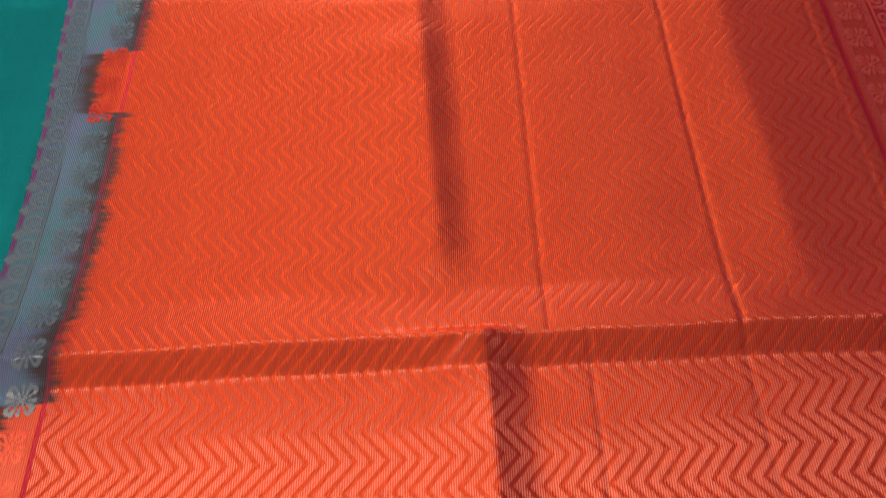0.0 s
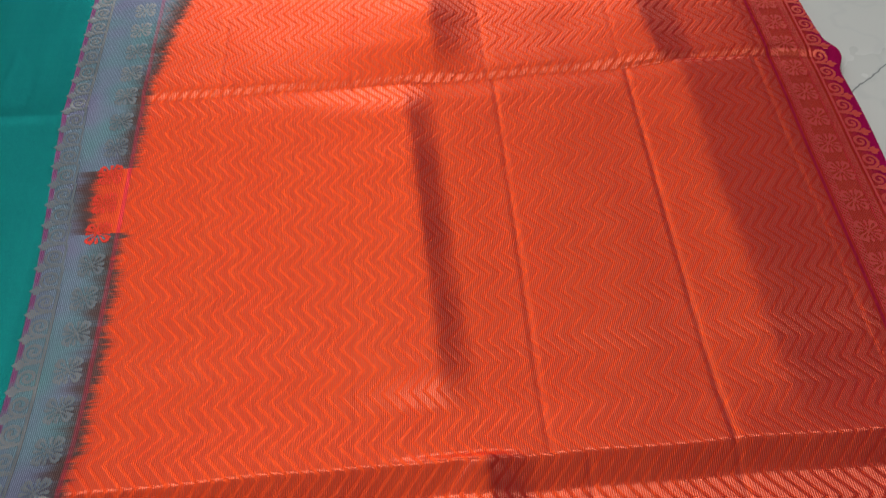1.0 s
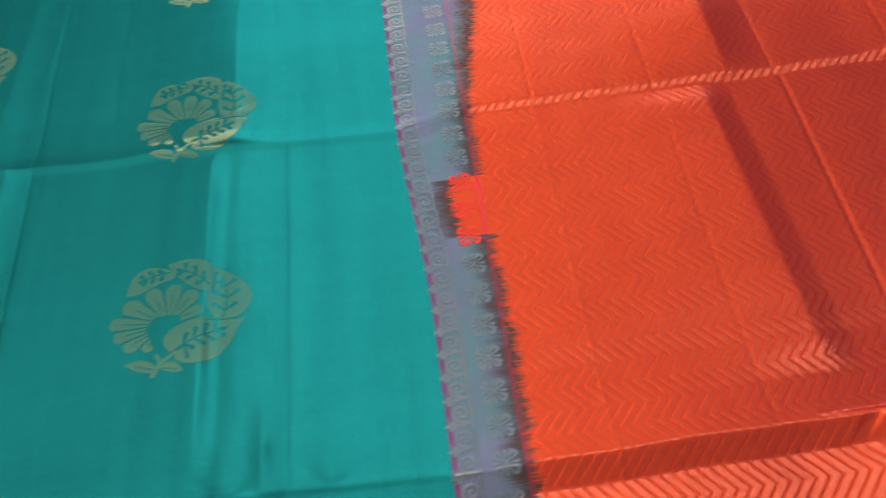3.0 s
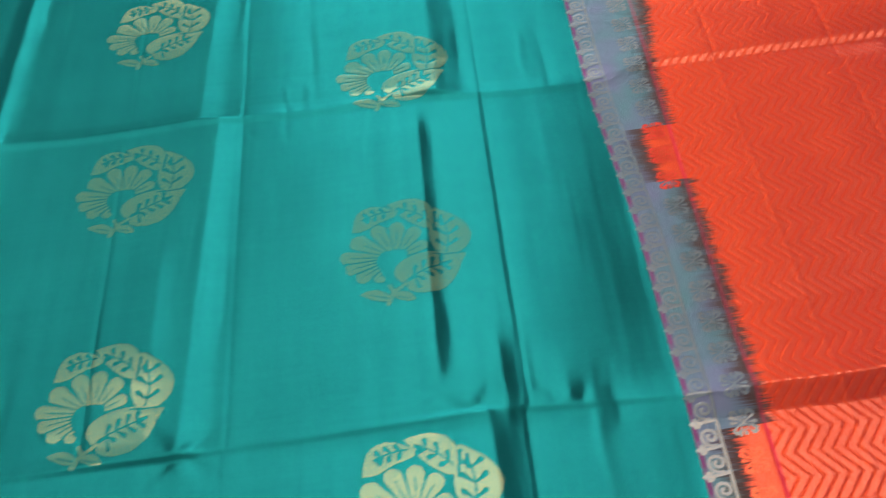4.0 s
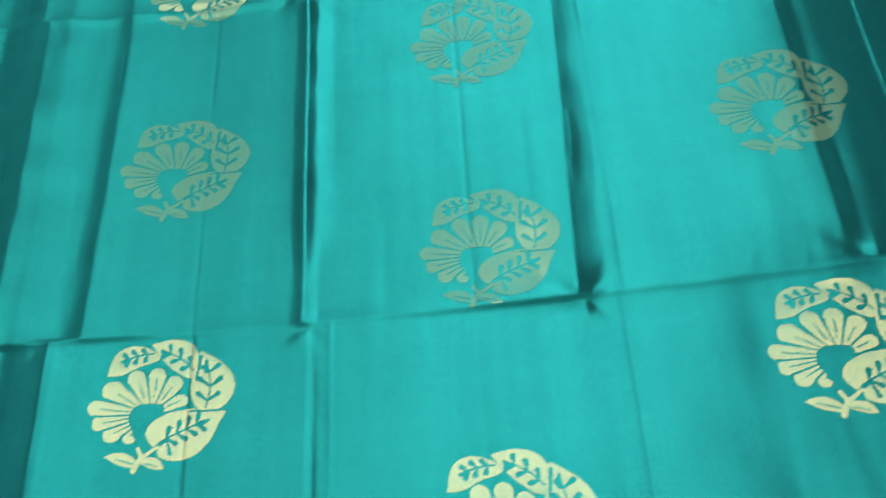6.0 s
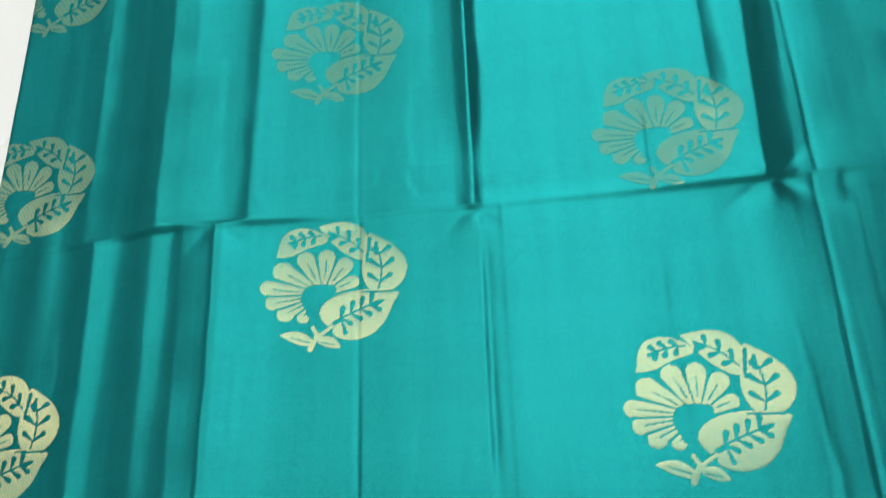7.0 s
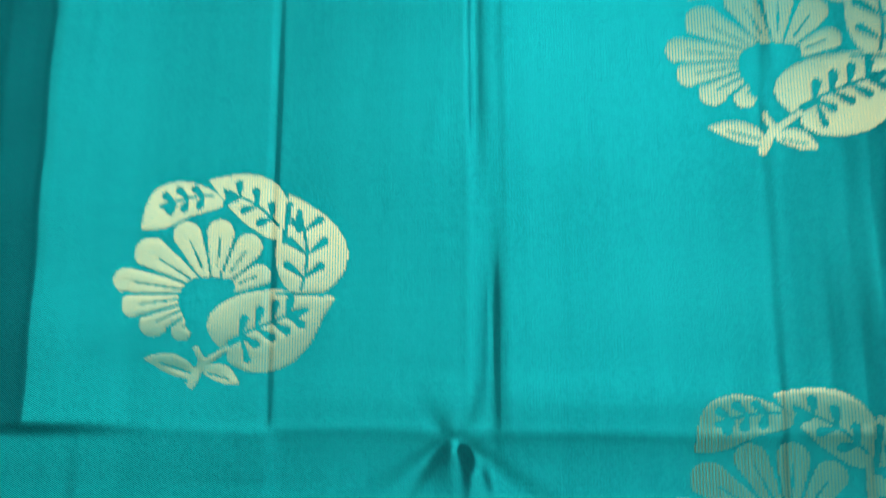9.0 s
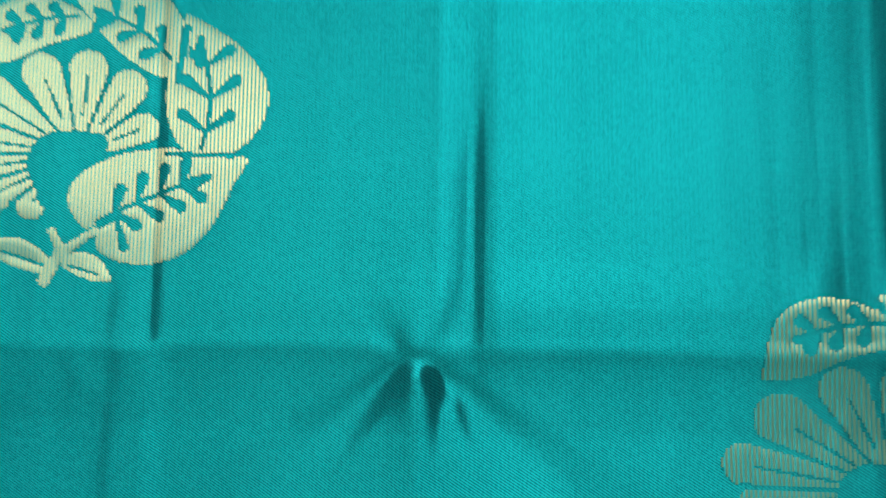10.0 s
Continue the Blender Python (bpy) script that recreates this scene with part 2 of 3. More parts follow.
# ---------------------------------------------------------------- the floor, and a room added out of view to bounce the light
RX0, RX1, RY0, RY1, RZ = -2.6, 2.0, -2.2, 3.4, 2.7
tagged(slab("floor", MARBLE, RX0 - 0.15, RX1 + 0.15, RY0 - 0.15, RY1 + 0.15, -0.12, 0.0), "white marble floor with thin grey veins", "floor", kind="structure")
tagged(slab("ceiling", CEILING, RX0 - 0.15, RX1 + 0.15, RY0 - 0.15, RY1 + 0.15, RZ, RZ + 0.12), "unseen plain off-white plaster ceiling, added to bounce light", "ceiling", kind="structure")
tagged(slab("unseen_wall_west", WALL, RX0 - 0.15, RX0, RY0, RY1, 0, RZ), "unseen plain pale grey plaster wall, added to bounce light", "wall", kind="structure")
tagged(slab("unseen_wall_east", WALL, RX1, RX1 + 0.15, RY0, RY1, 0, RZ), "unseen plain pale grey plaster wall, added to bounce light", "wall", kind="structure")
tagged(slab("unseen_wall_south", WALL, RX0 - 0.15, RX1 + 0.15, RY0 - 0.15, RY0, 0, RZ), "unseen plain pale grey plaster wall, added to bounce light", "wall", kind="structure")
# unseen wall; its opening is made up to go with the north fill
bm = bmesh.new()
box(bm, RX0 - 0.15, -1.3, RY1, RY1 + 0.15, 0, RZ)
box(bm, 0.5, RX1 + 0.15, RY1, RY1 + 0.15, 0, RZ)
box(bm, -1.3, 0.5, RY1, RY1 + 0.15, 0, 0.9)
box(bm, -1.3, 0.5, RY1, RY1 + 0.15, 2.1, RZ)
tagged(part("unseen_wall_north", bm, WALL), "unseen pale grey plaster wall with an added opening for the north fill", "wall", kind="structure")
# panel body for the overhead light, added out of view and sized for the sheen
fixture = tagged(new("unseen_light_panel"), "unseen flat white light panel, added on the ceiling for the silk sheen", "lamp")
fixture.location = (LAMP_X, LAMP_Y, 2.62)
bm = bmesh.new()
HALF = LAMP_L / 2 + 0.02
for a in ((-HALF - 0.03, HALF + 0.03, -0.43, -0.40), (-HALF - 0.03, HALF + 0.03, 0.40, 0.43), (-HALF - 0.03, -HALF, -0.40, 0.40), (HALF, HALF + 0.03, -0.40, 0.40)):
    box(bm, *a, -0.03, 0.08)
part("frame", bm, PAINT, fixture)
part("diffuser", box(bmesh.new(), -HALF, HALF, -0.40, 0.40, -0.005, 0.075), glow("added_panel_diffuser", (1.0, 0.97, 0.92), 3.0), fixture, "glowing white diffuser of the added light panel")


# ---------------------------------------------------------------- the relief of the cloth
X0, X1, Y0, Y1 = -1.141, 0.312, -0.290, 0.886   # the cloth's ends
TEAL_END, PALLU_IN, PALLU_OUT = -0.2645, -0.2125, 0.2510
STEP = 0.001
gx = np.arange(X0 - 0.01, X1 + 0.02, STEP)
gy = np.arange(Y0 - 0.01, Y1 + 0.02, STEP)
GX, GY = np.meshgrid(gx, gy)


def gate(v, lo, hi, soft=0.008):
    a, b = np.clip((v - lo) / soft + 0.5, 0, 1), np.clip((hi - v) / soft + 0.5, 0, 1)
    return a * a * (3 - 2 * a) * b * b * (3 - 2 * b)


# the three pressed folds across the cloth are not quite straight: GF is the distance along the cloth measured between them
FOLD_0 = np.interp(gx, (-1.1, -0.86, -0.78, -0.66), (0.007, 0.0068, 0.0055, 0.0062))
FOLD_1 = np.interp(gx, (-1.14, -1.07, -1.01, -0.955, -0.90, -0.785, -0.68, -0.593, -0.52, -0.40, -0.30, -0.255, -0.20, -0.12, -0.05, 0.012, 0.115, 0.22),
                   (0.287, 0.289, 0.293, 0.295, 0.2958, 0.2945, 0.2948, 0.2958, 0.2980, 0.3024, 0.2990, 0.2980, 0.2990, 0.300, 0.3015, 0.3016, 0.3003, 0.2998))
FOLD_2 = np.interp(gx, (-0.95, -0.86, -0.80, -0.72, -0.60, -0.51, -0.40, -0.357, -0.26, -0.20, 0.30), (0.587, 0.588, 0.5922, 0.5872, 0.5875, 0.583, 0.581, 0.5775, 0.577, 0.588, 0.588))
GF = np.stack([np.interp(gy, (Y0, a, b, c, Y1), (Y0, 0.006, 0.300, 0.588, Y1)) for a, b, c in zip(FOLD_0, FOLD_1, FOLD_2)], 1)

# lengthwise folds: the section across the width
PALLU_CUT = ((-0.29, -0.27, -0.06, -0.022, 0.006, 0.030, 0.10, 0.25, 0.282, 0.2995, 0.330, 0.36, 0.41, 0.50, 0.545, 0.570, 0.5860, 0.5935, 0.5970, 0.620, 0.86, 0.886),
             (0.0015, 0.003, 0.0035, 0.0025, 0.0058, 0.0044, 0.0074, 0.0094, 0.0090, 0.0158, 0.0088, 0.0064, 0.0070, 0.0070, 0.0078, 0.0079, 0.0073, 0.0099, 0.0100, 0.0094, 0.004, 0.0015))
BODY_CUT = ((-0.29, -0.27, -0.06, -0.015, 0.003, 0.006, 0.010, 0.030, 0.10, 0.24, 0.272, 0.2900, 0.2975, 0.2992, 0.3006, 0.3040, 0.3120, 0.335, 0.40, 0.50, 0.560, 0.5800, 0.5862, 0.5878, 0.5892, 0.5935, 0.600, 0.630, 0.68, 0.86, 0.886),
            (0.0015, 0.003, 0.0040, 0.0040, 0.0054, 0.0060, 0.0055, 0.0046, 0.005, 0.0056, 0.0058, 0.0060, 0.0065, 0.0073, 0.0076, 0.0071, 0.0064, 0.0062, 0.0060, 0.0062, 0.0066, 0.0070, 0.0086, 0.0087, 0.0080, 0.0068, 0.0056, 0.0046, 0.0060, 0.004, 0.0015))
side = np.clip((GX + 0.30) / 0.10, 0, 1)
wavy = GF + 0.0005 * np.sin(GX * 27 + 1) + 0.0004 * np.sin(GX * 71)
Z = np.interp(wavy, *BODY_CUT) * (1 - side) + np.interp(wavy, *PALLU_CUT) * side
UPPER, LOWER = (0.586, 0.90), (0.306, 0.586)   # the same two, up to the very fold, on the pallu
A, B, C, D = (0.588, 0.90), (0.2995, 0.588), (0.0060, 0.3005), (-0.30, 0.0060)


def ridge(panel, x_low, x_high, left, right, rise, lo=None, hi=None, sway=0.55, soft=0.0):
    """A crease along the width: its crest at x_low at the panel's lower end and x_high at its upper one; rise < 0 is a valley."""
    global Z
    y_lo, y_hi = panel[0] if lo is None else lo, panel[1] if hi is None else hi
    crest = x_low + (x_high - x_low) * np.clip((GY - panel[0]) / (panel[1] - panel[0]), 0, 1)
    d = GX - crest + sway * (0.0003 * np.sin(GY * 47 + x_low * 90) + 0.0005 * np.sin(GY * 19 + x_low * 300) + 0.00022 * np.sin(GY * 173 + 3 * np.sin(GY * 61)))
    d = np.sign(d) * (np.sqrt(d * d + soft * soft) - soft)
    t = np.where(d < 0, 1 + d / left, 1 - d / right).clip(0, 1) ** 1.5
    uneven = 0.93 + 0.06 * np.sin(GY * 37 + x_low * 500) + 0.05 * np.sin(GY * 113 + x_low * 700)
    Z = Z + rise * uneven * t * gate(GF, y_lo, 9, 0.003 if lo is None else 0.05) * gate(GF, -9, y_hi, 0.003 if hi is None else 0.05)


def line(panel, x, rise, width=0.0019):
    ridge(panel, x, x, width, width, rise, sway=0.35)


# upper panel
ridge(A, -1.062, -1.063, 0.075, 0.040, 0.0045)
ridge(A, -1.012, -1.012, 0.048, 0.050, 0.0070)
ridge(A, -0.935, -0.935, 0.022, 0.060, 0.0044)
ridge(A, -0.7825, -0.776, 0.022, 0.018, 0.0056)
ridge(A, -0.600, -0.585, 0.080, 0.024, 0.0022)
ridge(A, -0.396, -0.396, 0.110, 0.030, 0.0050)
ridge(UPPER, 0.004, 0.004, 0.090, 0.036, 0.0080, 0.606, soft=0.003)
ridge(UPPER, 0.170, 0.146, 0.060, 0.026, 0.0050, soft=0.004)
for x in (-0.861, -0.662, -0.561, -0.357, -0.155, -0.057, 0.043, 0.142, 0.247):
    line(A, x, -0.0007)
# second panel
ridge(B, -1.001, -1.006, 0.050, 0.060, 0.0066)
ridge(B, -0.936, -0.933, 0.021, 0.060, 0.0048)
ridge(B, -0.7815, -0.7815, 0.011, 0.010, 0.0034)
ridge(B, -0.7815, -0.7815, 0.026, 0.022, 0.0034, 0.36)
ridge(B, -0.594, -0.580, 0.160, 0.022, 0.0043)
ridge(B, -0.618, -0.618, 0.080, 0.015, 0.0024, 0.36, 0.46)
ridge(B, -0.415, -0.413, 0.110, 0.013, 0.0036, 0.32, 0.57)
ridge(B, -0.372, -0.372, 0.010, 0.012, 0.0022, 0.30, 0.35)
ridge(LOWER, -0.008, -0.020, 0.110, 0.019, 0.0058, 0.345, 0.575, soft=0.004)
ridge(LOWER, 0.185, 0.184, 0.050, 0.072, 0.0040, 0.322, soft=0.004)
for x, a in ((-0.861, -0.0007), (-0.662, -0.0007), (-0.561, -0.0008), (-0.357, -0.0012), (-0.155, 0.0004), (-0.056, -0.0004), (0.0475, -0.0014), (0.145, -0.0014), (0.240, -0.0009)):
    line(B, x, a)
# third panel
ridge((-0.30, 0.90), -0.975, -0.990, 0.150, 0.120, 0.0095)
ridge(C, -0.955, -0.953, 0.040, 0.050, 0.0066)
ridge(C, -1.004, -1.006, 0.020, 0.020, 0.0010)
ridge(C, -1.048, -1.050, 0.020, 0.016, 0.0020)
ridge(B, -1.060, -1.064, 0.020, 0.016, 0.0016)
ridge(C, -0.778, -0.7785, 0.0020, 0.0025, 0.0006)
ridge(C, -0.7685, -0.7685, 0.0090, 0.0040, -0.0021, 0.0, 0.080)
ridge(C, -0.7740, -0.7740, 0.0060, 0.0040, -0.0014, 0.12, 0.27)
ridge(C, -0.374, -0.385, 0.100, 0.022, 0.0042)
ridge(C, 0.021, 0.014, 0.070, 0.024, 0.0066)
for x, a in ((-0.958, 0.0012), (-0.860, -0.0013), (-0.762, 0.0009), (-0.6645, 0.0003), (-0.565, -0.0006), (-0.360, -0.0012), (-0.155, 0.0005), (0.067, -0.0010), (0.145, -0.0007)):
    line(C, x, a)
# lowest panel
ridge(D, -0.860, -0.860, 0.060, 0.005, 0.0011)
for x, a in ((-0.662, -0.0006), (-0.561, -0.0007), (-0.357, -0.0010), (0.045, -0.0008), (0.145, -0.0008)):
    line(D, x, a)


def fan(x, y, down, spread, reach, rise, narrow=0.003):
    """A pinch at a crossing of folds, from which a pleat spreads out."""
    global Z
    far = (y - GF) * down
    w = narrow + spread * np.clip(far, 0, None)
    d = (GX - x) / w
    on = np.clip(far / 0.004, 0, 1) * np.exp(-np.clip(far, 0, None) / reach)
    Z = Z + rise * on * (np.clip(1 - np.abs(d) / 1.7, 0, 1) - 0.35 * np.clip(1 - np.abs(np.abs(d) - 2.4) / 1.2, 0, 1))


fan(-0.784, 0.004, 1, 0.45, 0.075, 0.0036, 0.0015)
fan(-0.777, 0.003, 1, 0.05, 0.050, -0.0008, 0.0012)
fan(-0.784, 0.004, -1, 0.25, 0.012, 0.0020, 0.002)
fan(-0.782, 0.295, 1, 0.30, 0.012, 0.0022)
fan(-0.592, 0.298, 1, 0.45, 0.014, 0.0026)
fan(-0.592, 0.302, -1, 0.45, 0.020, 0.0022)
fan(-0.958, 0.296, 1, 0.35, 0.012, 0.0016)
fan(-0.398, 0.302, -1, 0.40, 0.020, 0.0018)
fan(-0.330, 0.302, -1, 0.30, 0.014, 0.0016)
fan(-0.792, 0.588, 1, 0.40, 0.020, 0.0026)
fan(-0.792, 0.590, -1, 0.40, 0.020, 0.0022)
fan(0.010, 0.300, 1, 0.40, 0.020, 0.0030)

# the body falls towards the border
Z = Z + 0.0040 * np.clip((-0.262 - GX) / 0.130, 0, 1) * np.clip((0.74 + GX) / 0.36, 0, 1)

# the second panel rises a little towards the border, the third falls
Z = Z + 0.0036 * np.interp(GX, (-0.62, -0.42, -0.39, -0.262), (0, 1, 1, 0)) * gate(GF, 0.300, 0.90, 0.03)
Z = Z + 0.0030 * np.interp(GX, (-0.90, -0.765, -0.48), (0, 1, 0)) * gate(GF, 0.008, 0.297, 0.03)

# the pallu lifts a little towards its end
Z = Z + 0.030 * np.clip(GX - 0.035, 0, 0.205) - 0.00615 * np.clip((GX - 0.245) / 0.055, 0, 1)

# limp ripples at the free end
Z = Z + 0.0006 * np.sin(GX * 150 + 2 * np.sin(GY * 7)) * gate(GX, -1.12, -0.975, 0.05) * (0.6 + 0.4 * np.sin(GY * 21 + 2))

# slow waves and small puckers
for k in range(34):
    a, f = random.uniform(0, 6.283), random.uniform(14, 150)
    Z = Z + 0.008 / f ** 1.15 * np.sin(f * (GX * math.cos(a) + GY * math.sin(a)) + random.uniform(0, 6.283)) * (0.6 + 0.4 * np.sin(5 * GX + 7 * GY + k))


def nick(x, y, long, wide, rise, lean):
    """A short, sharp wrinkle: steep on one side, easy on the other."""
    j0, j1 = np.searchsorted(gy, (y - long, y + long))
    i0, i1 = np.searchsorted(gx, (x - 4 * wide - long * abs(lean), x + 4 * wide + long * abs(lean)))
    u, v = GX[j0:j1, i0:i1] - x, (GY[j0:j1, i0:i1] - y) / long
    d = (u - lean * v * long + 0.3 * wide * np.sin(v * 5 + x * 90)) / wide
    Z[j0:j1, i0:i1] += rise * np.where(d < 0, 1 + d, 1 - d / 3).clip(0, 1) * (1 - v * v).clip(0, 1)


# wrinkles along the pressed creases, at the folds, and a few in between
CREASES = (-1.06, -0.96, -0.945, -0.862, -0.785, -0.77, -0.662, -0.59, -0.561, -0.41, -0.372, -0.357, -0.31)
for k in range(230):
    kind = k % 3
    if kind == 0:
        x, y = random.choice(CREASES) + random.gauss(0, 0.006), random.uniform(-0.27, 0.86)
    elif kind == 1:
        x, y = random.uniform(-1.11, -0.28), random.choice((0.02, -0.012, 0.285, 0.312, 0.57, 0.605)) + random.gauss(0, 0.006)
    else:
        x, y = random.uniform(-1.11, -0.28), random.uniform(-0.27, 0.86)
    nick(x, y, random.uniform(0.006, 0.016) if kind == 1 else random.uniform(0.012, 0.055), random.uniform(0.0012, 0.0035),
         random.choice((-1, 1)) * random.uniform(0.00012, 0.00038), random.gauss(0, 0.45 if kind == 1 else 0.06))


def blurred(a, sigma):
    k = np.exp(-0.5 * (np.arange(-4, 5) / sigma) ** 2)
    k /= k.sum()
    for axis in (0, 1):
        pad = np.pad(a, [(4, 4) if n == axis else (0, 0) for n in (0, 1)], mode="edge")
        a = sum(w * np.take(pad, range(i, i + a.shape[axis]), axis) for i, w in enumerate(k))
    return a


Z = blurred(Z, 0.8)
# the end of the pallu swings in and out a little; all rims come down to the floor
RIM = 0.0035 * np.sin((gy - 0.44) * 19) * gate(gy, 0.3, 1.2, 0.1) + 0.0075 * np.exp(-(((gy - 0.590) / 0.010) ** 2)) - 0.007


def rim_x(y):
    return X1 + np.interp(y, gy, RIM)


def height(x, y):
    """The cloth's height over the floor at any place."""
    fx, fy = (np.asarray(x) - gx[0]) / STEP, (np.asarray(y) - gy[0]) / STEP
    i, j = np.clip(fx.astype(int), 0, len(gx) - 2), np.clip(fy.astype(int), 0, len(gy) - 2)
    u, v = fx - i, fy - j
    z = (Z[j, i] * (1 - u) + Z[j, i + 1] * u) * (1 - v) + (Z[j + 1, i] * (1 - u) + Z[j + 1, i + 1] * u) * v
    d = np.minimum.reduce([x - X0, rim_x(y) - x, y - Y0, Y1 - y])
    e = np.clip(d / 0.006, 0, 1)
    return 0.0003 + (np.maximum(z, 0.0008) + 0.0006) * np.sqrt(e * (2 - e))


def sway_x(y):
    """Where the teal body meets the border."""
    t = np.clip((y - 0.40) / 0.20, 0, 1)
    return -0.2565 - 0.0115 * t * t * (3 - 2 * t)


def draped(xs, ys, keep=None, lift=0.0, stretch_end=False):
    """A sheet over the grid of xs and ys that lies on the relief; keep: which of its cells there are."""
    gxx, gyy = np.meshgrid(xs, ys)
    for end, other in ((xs[-1], xs[0]), (xs[0], xs[-1])):
        if abs(end - TEAL_END) < 1e-9:
            gxx = gxx + (sway_x(gyy) - TEAL_END) * (np.abs(gxx - other) / abs(end - other)) ** 8
    if stretch_end:
        gxx = xs[0] + (gxx - xs[0]) * ((rim_x(gyy) - xs[0]) / (xs[-1] - xs[0]))
    verts = np.stack([gxx, gyy, height(gxx, gyy) + lift], -1).reshape(-1, 3)
    w = len(xs)
    j, i = np.nonzero(np.ones((len(ys) - 1, w - 1), bool) if keep is None else keep)
    a = j * w + i
    faces = np.stack([a, a + 1, a + 1 + w, a + w], 1)
    used, flat = np.unique(faces, return_inverse=True)
    me = bpy.data.meshes.new("sheet")
    me.from_pydata(verts[used].tolist(), [], flat.reshape(-1, 4).tolist())
    me.validate()
    return me


def spaced(a, b, step):
    return np.linspace(a, b, max(2, round((b - a) / step) + 1))


saree = tagged(new("saree"), "creased teal silk saree with orange end, spread on marble floor", "saree")
ys = spaced(Y0, Y1, 0.00145)
as_part("body", draped(spaced(X0, TEAL_END, 0.00145), ys), TEAL, saree, "creased teal silk body with fold lines", True)
as_part("border", draped(spaced(TEAL_END, PALLU_IN, 0.00145), ys), PALLU, saree, "grey and purple border with ragged dyed edge", True)
as_part("pallu", draped(spaced(PALLU_IN, PALLU_OUT, 0.00145), ys), PALLU, saree, "orange shot silk with woven chevron stripes", True)
as_part("end_border", draped(spaced(PALLU_OUT, X1, 0.00145), ys, stretch_end=True), PALLU, saree, "orange and magenta end border", True)


# ---------------------------------------------------------------- woven ornament
def capsule(u, v, a, b, ra, rb):
    """Inside a rounded, tapered stroke from a to b."""
    d = np.subtract(b, a)
    t = np.clip(((u - a[0]) * d[0] + (v - a[1]) * d[1]) / (d @ d), 0, 1)
    return np.hypot(u - a[0] - t * d[0], v - a[1] - t * d[1]) < ra + (rb - ra) * t


def leaf(u, v, base, tip, bend, wide, fat=0.5):
    """Inside a leaf from base to tip whose spine bows by bend; wide: its half width; fat: where it is widest."""
    a, b = np.array(base, float), np.array(tip, float)
    d = b - a
    n = np.hypot(*d)
    d, side = d / n, np.array((-d[1], d[0])) / n
    s = ((u - a[0]) * d[0] + (v - a[1]) * d[1]) / n
    t = (u - a[0]) * side[0] + (v - a[1]) * side[1] - bend * 4 * s * (1 - s)
    sc = s.clip(0, 1)
    w = wide * np.where(sc < fat, np.sqrt(np.clip(1 - ((fat - sc) / fat) ** 2, 0, 1)), np.clip(1 - (np.abs(sc - fat) / (1 - fat)) ** 1.8, 0, 1))
    return (np.abs(t) < w) & (s > 0) & (s < 1)


def sprig(u, v, base, tip, bend, barbs, size, rise=0.75):
    """A twig with drop-shaped leaflets on both sides, as cut out of the leaves."""
    a, b = np.array(base, float), np.array(tip, float)
    d = b - a
    n = np.hypot(*d)
    d, side = d / n, np.array((-d[1], d[0])) / n
    on = np.zeros(u.shape, bool)
    last = a
    for k in range(1, 13):
        s = k / 12
        p = a + d * n * s + side * bend * 4 * s * (1 - s)
        on |= capsule(u, v, last, p, 0.65, 0.65)
        last = p
    on |= capsule(u, v, b - d * size * 0.7, b + d * size * 0.2, 2.0, 1.2)
    for k in range(barbs):
        s = 0.18 + 0.62 * k / max(1, barbs - 1)
        p = a + d * n * s + side * bend * 4 * s * (1 - s)
        for hand in (-1, 1):
            q = p + (d * rise + side * hand) * size * (1.0 - 0.35 * abs(s - 0.45))
            on |= capsule(u, v, p, q, 0.5, 1.85)
    return on


